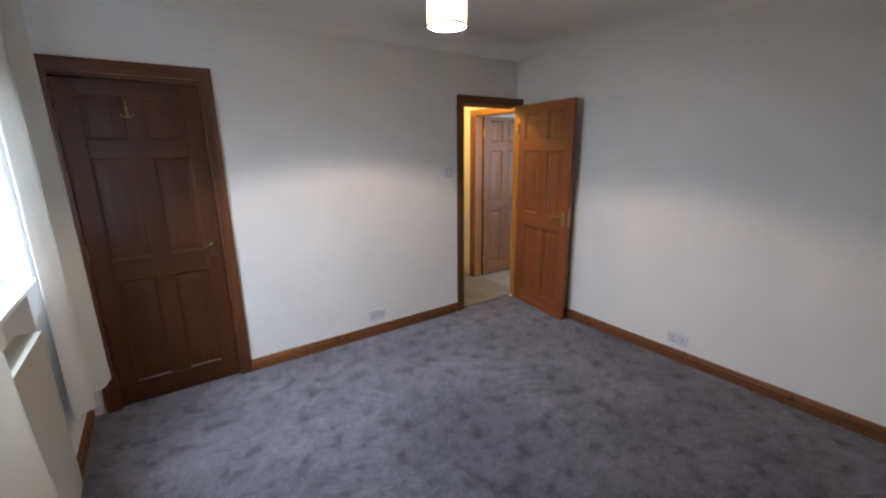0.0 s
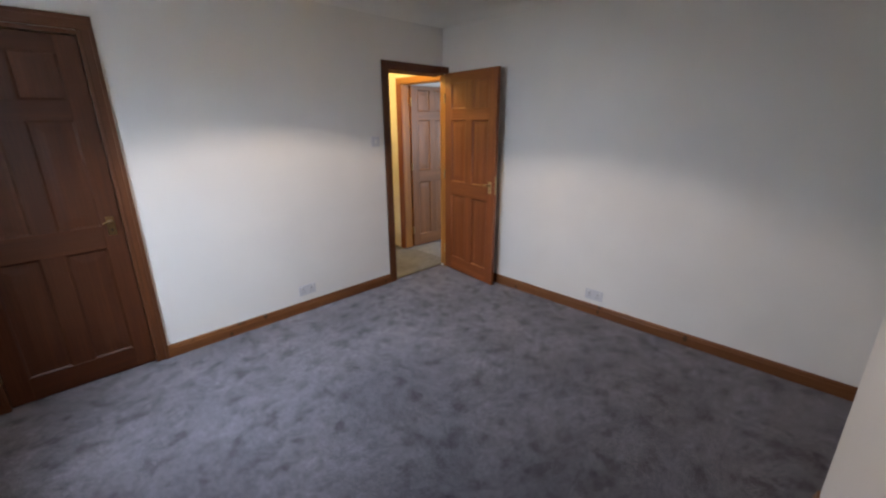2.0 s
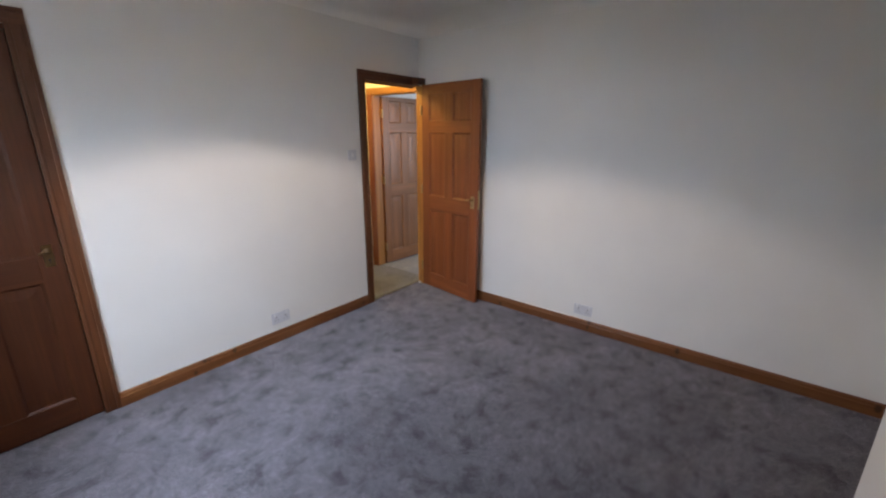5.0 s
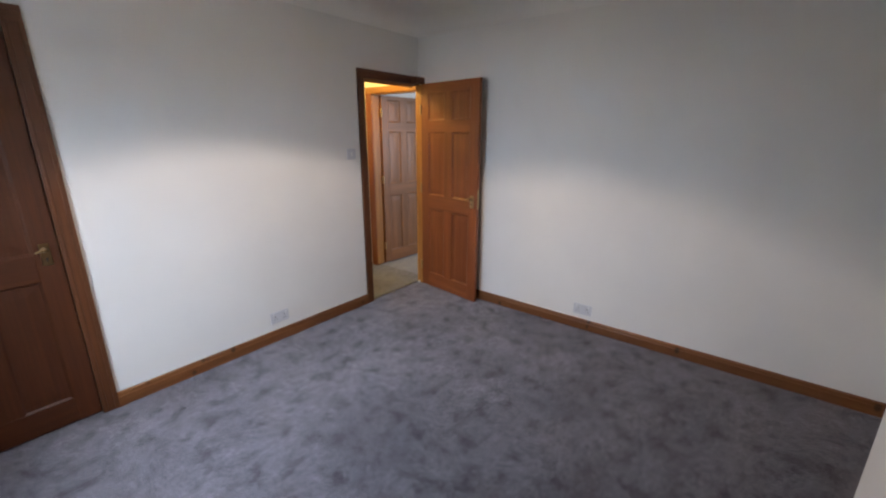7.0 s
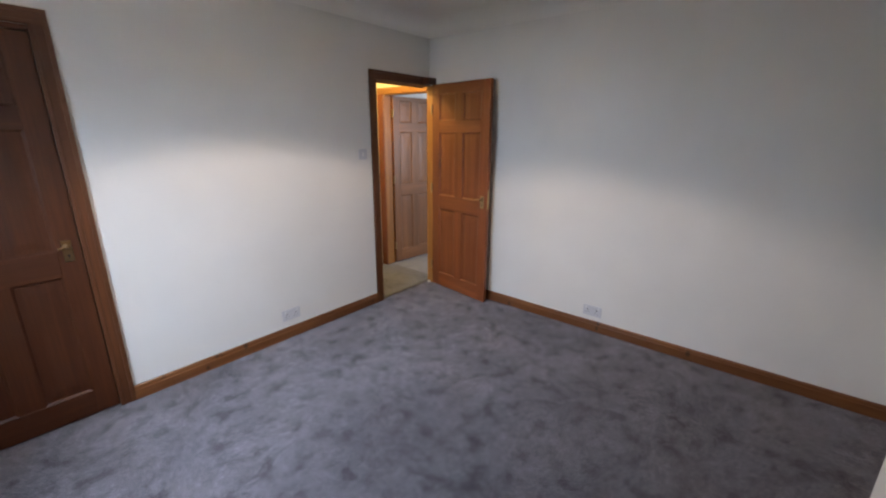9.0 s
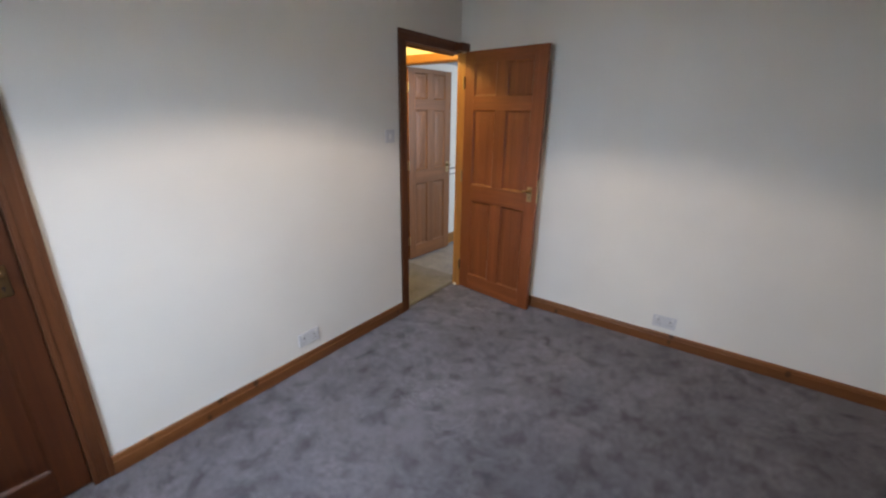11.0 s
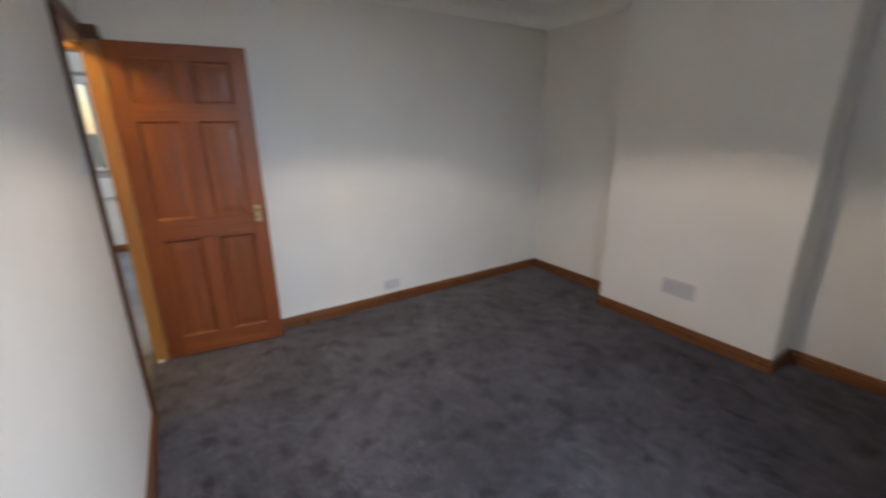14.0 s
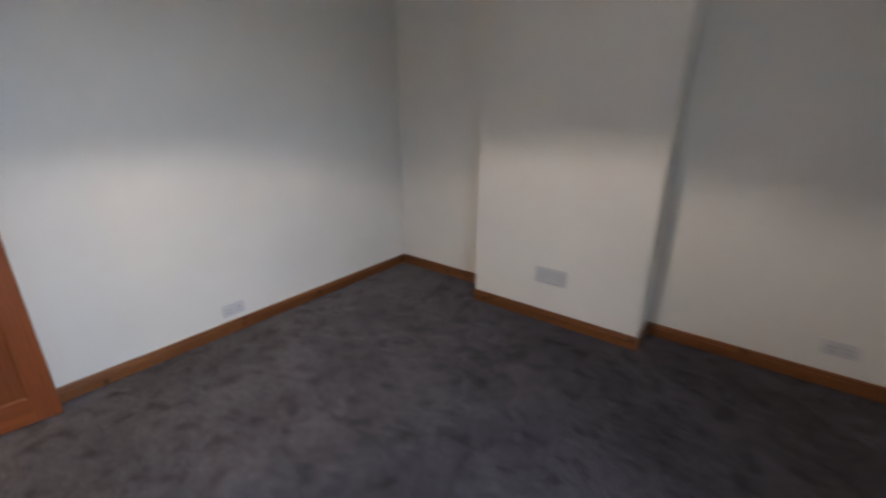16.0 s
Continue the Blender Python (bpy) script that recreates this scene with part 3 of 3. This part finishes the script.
heater = thing("wall_heater", pose(6.55, 3.66, 0.72), "white box heater on the wall under window", "heater")
box_part("body", (-0.12, -0.30, 0.0), (0, 0.30, 0.24), M_PLASTIC, heater, 0.012, seg=2)
box_part("control_strip", (-0.1235, 0.14, 0.155), (-0.1195, 0.26, 0.195), M_SLOT, heater, 0.001, "dark control strip")

# ---- radiator ----
RY0, RY1, RZ0, RZ1 = 1.70, 2.43, 0.13, 0.888
RX0, RX1 = WEST - 0.02, WEST + 0.066
rad = thing("radiator", pose(WEST, (RY0 + RY1) / 2, 0), "cream-white panel radiator with top grille under window", "radiator")


def radiator():
    l = (RY1 - RY0) / 2
    bm = bmesh.new()
    x = RX1 - WEST
    box(bm, (x - 0.012, -l, RZ0), (x, l, RZ1), 0.004, 2)
    part("front_panel", bm, M_ENAMEL, rad)
    box_part("back_panel", (RX0 - WEST, -l + 0.004, RZ0 + 0.004), (RX0 - WEST + 0.010, l - 0.004, RZ1 - 0.006), M_ENAMEL, rad, 0.003)
    for y in (-l, l - 0.0015):
        box_part("side_cover", (RX0 - WEST + 0.010, y, RZ0 + 0.02), (x - 0.012, y + 0.0015, RZ1), M_ENAMEL, rad)
    bm = bmesh.new()
    a, b = RX0 - WEST + 0.010, x - 0.012
    box(bm, (a, -l + 0.0015, RZ1 - 0.006), (a + 0.006, l - 0.0015, RZ1))
    box(bm, (b - 0.006, -l + 0.0015, RZ1 - 0.006), (b, l - 0.0015, RZ1))
    k = int(2 * l / 0.0125)
    for i in range(k + 1):
        y = -l + 0.0015 + i * (2 * l - 0.006) / k
        box(bm, (a + 0.006, y, RZ1 - 0.005), (b - 0.006, y + 0.0048, RZ1 - 0.001))
    part("top_grille", bm, M_ENAMEL, rad, "slotted white top grille")
    for i in range(int(2 * l / 0.03)):
        y = -l + 0.02 + i * 0.03
        box_part("fin", (a, y, RZ0 + 0.03), (b, y + 0.0012, RZ1 - 0.02), M_STEEL, rad)
    for y in (-l - 0.03, l + 0.03):
        bm = bmesh.new()
        xx = (a + b) / 2
        rod(bm, (xx, y, 0.0), (xx, y, RZ0 + 0.03), 0.0075, seg=12)
        rod(bm, (xx, y, RZ0 + 0.035), (xx, y * 0.92, RZ0 + 0.035), 0.010, seg=12)
        rod(bm, (xx, y, RZ0 + 0.015), (xx, y, RZ0 + 0.085), 0.017, 0.014, seg=16)
        part("valve", bm, M_PLASTIC, rad)
    for y in (-l + 0.12, l - 0.12):
        box_part("bracket", (-0.10, y - 0.015, RZ0 + 0.1), (RX0 - WEST, y + 0.015, RZ1 - 0.1), M_ENAMEL, rad)


radiator()


# ---- curtains ----
def curtain(y0, y1, xa, xb, ztop, zbot, folds, seed, amp, flare, lean, phase=None, kick=0.0):
    """A drawn-back curtain: deep uneven folds, two skins, a sewn hem."""
    rnd = random.Random(seed)
    ph = [rnd.uniform(0, 6.28) for _ in range(4)]
    if phase is not None:
        ph[2] = phase
    nu, nv = max(48, folds * 22), 30
    x = (xa + xb) / 2
    c = thing("curtain", pose(x, (y0 + y1) / 2, zbot), "cream fabric curtain drawn back beside the window", "curtain", "pair of curtains")

    def at(i, j, off):
        u, v = i / nu, j / nv
        spread = 1 - flare * v
        a = amp * (0.75 + 0.25 * (1 - v)) * (0.8 + 0.3 * math.sin(3.1 * u + ph[0]))
        wob = u + 0.012 * math.sin(9 * u + ph[1] + 2 * v)
        xx = a * math.sin(2 * math.pi * folds * wob + ph[2]) + 0.25 * a * math.sin(4 * math.pi * folds * wob + ph[3] + v)
        xx += (u - 0.5) * (xb - xa) - lean * v + kick * (1 - v) ** 4
        yy = ((u - 0.5) * spread) * (y1 - y0) + 0.10 * a * math.sin(4 * math.pi * folds * wob)
        zz = v * (ztop - zbot) + (0.012 * math.sin(5 * u + ph[0]) + 0.01 * math.sin(17 * u)) * (1 - v)
        return Vector((xx + off, yy, zz))
    bm = bmesh.new()
    skins = []
    for off in (0.0, 0.0025):
        skins.append([[bm.verts.new(at(i, j, off)) for i in range(nu + 1)] for j in range(nv + 1)])
    for g in skins:
        for j in range(nv):
            for i in range(nu):
                bm.faces.new((g[j][i], g[j][i + 1], g[j + 1][i + 1], g[j + 1][i]))
    a, b = skins
    for j in range(nv):
        for i in (0, nu):
            bm.faces.new((a[j][i], b[j][i], b[j + 1][i], a[j + 1][i]))
    for i in range(nu):
        for j in (0, nv):
            bm.faces.new((a[j][i], a[j][i + 1], b[j][i + 1], b[j][i]))
    part("fabric", bm, M_CURTAIN, c, smooth=True)
    bm = bmesh.new()
    for j0, j1 in ((0, 1),):
        low = [[bm.verts.new(at(i, j, o)) for i in range(nu + 1)] for j, o in ((0, 0.0045), (0.9, 0.0045))]
        for i in range(nu):
            bm.faces.new((low[0][i], low[0][i + 1], low[1][i + 1], low[1][i]))
    part("hem", bm, M_CURTAIN, c, smooth=True)
    return c


CTOP = 2.38
curtain(2.64, 3.05, WEST + 0.075, WEST + 0.155, CTOP, 0.35, 2, 5, 0.040, 0.02, 0.0)
curtain(1.22, 1.87, WEST + 0.115, WEST + 0.100, CTOP, 0.65, 1, 8, 0.050, -0.06, 0.004, -2.2, 0.026)
railing = thing("curtain_rail", pose(WEST, 2.05, CTOP), "plain white curtain rail above the window", "curtain rail")
bm = bmesh.new()
box(bm, (0.05, -0.93, -0.012), (0.08, 0.97, 0.018), 0.003)
part("track", bm, M_PLASTIC, railing)
for y in (-0.9, 0.0, 0.9):
    box_part("bracket", (0.0, y - 0.012, -0.005), (0.055, y + 0.012, 0.03), M_PLASTIC, railing, 0.002)


# ---- sockets, switch, vent ----
def plate(name, m, w, h, label, category, group=""):
    """A wall plate: local x along the wall, z up, front towards -y."""
    t = thing(name, m, label, category, group)
    box_part("faceplate", (-w / 2, -0.009, -h / 2), (w / 2, 0, h / 2), M_PLATE, t, 0.003, seg=2)
    return t


def double_socket(m, label):
    t = plate("double_socket", m, 0.147, 0.086, label, "power socket", "wall sockets")
    for c in (-0.036, 0.036):
        bm = bmesh.new()
        box(bm, (c - 0.004, -0.0095, 0.004), (c + 0.004, -0.0088, 0.013))
        for d in (-0.011, 0.011):
            box(bm, (c + d - 0.0035, -0.0095, -0.018), (c + d + 0.0035, -0.0088, -0.0135))
        part("pin_holes", bm, M_SLOT, t)
        d = -0.014 if c < 0 else 0.014
        bm = bmesh.new()
        box(bm, (c + d * 1.0 - 0.006, -0.0125, 0.019), (c + d * 1.0 + 0.006, -0.0085, 0.036), 0.001)
        part("rocker", bm, M_PLASTIC, t)
    return t


double_socket(pose(1.495, NORTH, 0.190), "white plastic double socket low on wall")
double_socket(pose(EAST, 1.515, 0.172, 0, 0, -90), "white plastic double socket just above skirting")
double_socket(pose(-0.175, SOUTH, 0.240, 0, 0, 180), "white plastic double socket in the alcove")
sw = plate("light_switch", pose(2.277, NORTH, 1.375), 0.086, 0.086, "white plastic light switch beside the doorway", "light switch")
box_part("rocker", (-0.009, -0.0135, -0.016), (0.009, -0.008, 0.016), M_PLASTIC, sw, 0.0015)
vent = thing("air_vent", pose(1.42, CH[2], 0.362, 0, 0, 180), "white plastic louvred air vent on chimney breast", "air vent")
for a, b in (((-0.118, -0.008, 0.046), (0.118, 0, 0.060)), ((-0.118, -0.008, -0.060), (0.118, 0, -0.046)), ((-0.118, -0.008, -0.046), (-0.102, 0, 0.046)), ((0.102, -0.008, -0.046), (0.118, 0, 0.046))):
    box_part("frame", a, b, M_PLATE, vent, 0.002)
box_part("backing", (-0.102, -0.0015, -0.046), (0.102, -0.0003, 0.046), M_PLATE, vent)
for i in range(8):
    bm = bmesh.new()
    box(bm, (-0.102, -0.007, -0.0012), (0.102, 0.003, 0.0012))
    bmesh.ops.transform(bm, matrix=pose(0, -0.0035, -0.0405 + i * 0.0116, 38), verts=bm.verts[:])
    part("slat", bm, M_PLATE, vent)

# ---- pendant lamp ----
pend = thing("pendant_lamp", pose(LAMP[0], LAMP[1], CEIL), "lit white drum-shade pendant hanging from ceiling", "ceiling lamp")
R, B, T = 0.088, 2.118 - CEIL, 2.318 - CEIL
bm = bmesh.new()
lathe(bm, [(R, B), (R, T), (R - 0.0012, T), (R - 0.0012, B)], 56, True)
part("shade", bm, M_SHADE, pend, "white fabric drum shade", smooth=False)
for z in (B, T):
    bm = bmesh.new()
    lathe(bm, [(R + 0.0012, z - 0.002), (R + 0.0012, z + 0.004), (R - 0.0024, z + 0.004), (R - 0.0024, z - 0.002)], 56, True)
    part("ring", bm, M_PLASTIC, pend)
# dark fabric strip painting the lamp holder's silhouette on the lit shade
M_SILHOUETTE = cloth("holder_silhouette_fabric", (0.42, 0.34, 0.24), 0.2)
bm = bmesh.new()
for k in range(6):
    a = math.radians(226 + k * 0.9)
    c = math.radians(226 + (k + 1) * 0.9)
    q = R + 0.0016
    bm.faces.new([bm.verts.new(p) for p in ((q * math.cos(a), q * math.sin(a), B + 0.075), (q * math.cos(c), q * math.sin(c), B + 0.075), (q * math.cos(c), q * math.sin(c), T - 0.002), (q * math.cos(a), q * math.sin(a), T - 0.002))])
part("holder_silhouette", bm, M_SILHOUETTE, pend, "dark strip drawn as the holder's silhouette through the shade")
bm = bmesh.new()
for k in range(3):
    a = k * 2.0944
    rod(bm, (0.014 * math.cos(a), 0.014 * math.sin(a), T - 0.02), (R * math.cos(a), R * math.sin(a), T), 0.0015, seg=8)
part("spider", bm, M_STEEL, pend)
bm = bmesh.new()
rod(bm, (0, 0, T - 0.045), (0, 0, T + 0.0), 0.018, 0.013)
part("lamp_holder", bm, M_PLASTIC, pend)
bm = bmesh.new()
rod(bm, (0, 0, T), (0, 0, -0.02), 0.003, seg=10)
part("cable", bm, M_PLASTIC, pend)
bm = bmesh.new()
lathe(bm, [(0.0, -0.028), (0.02, -0.026), (0.034, -0.016), (0.038, 0.0), (0.0, 0.0)], 32)
part("ceiling_rose", bm, M_PLASTIC, pend, smooth=True)
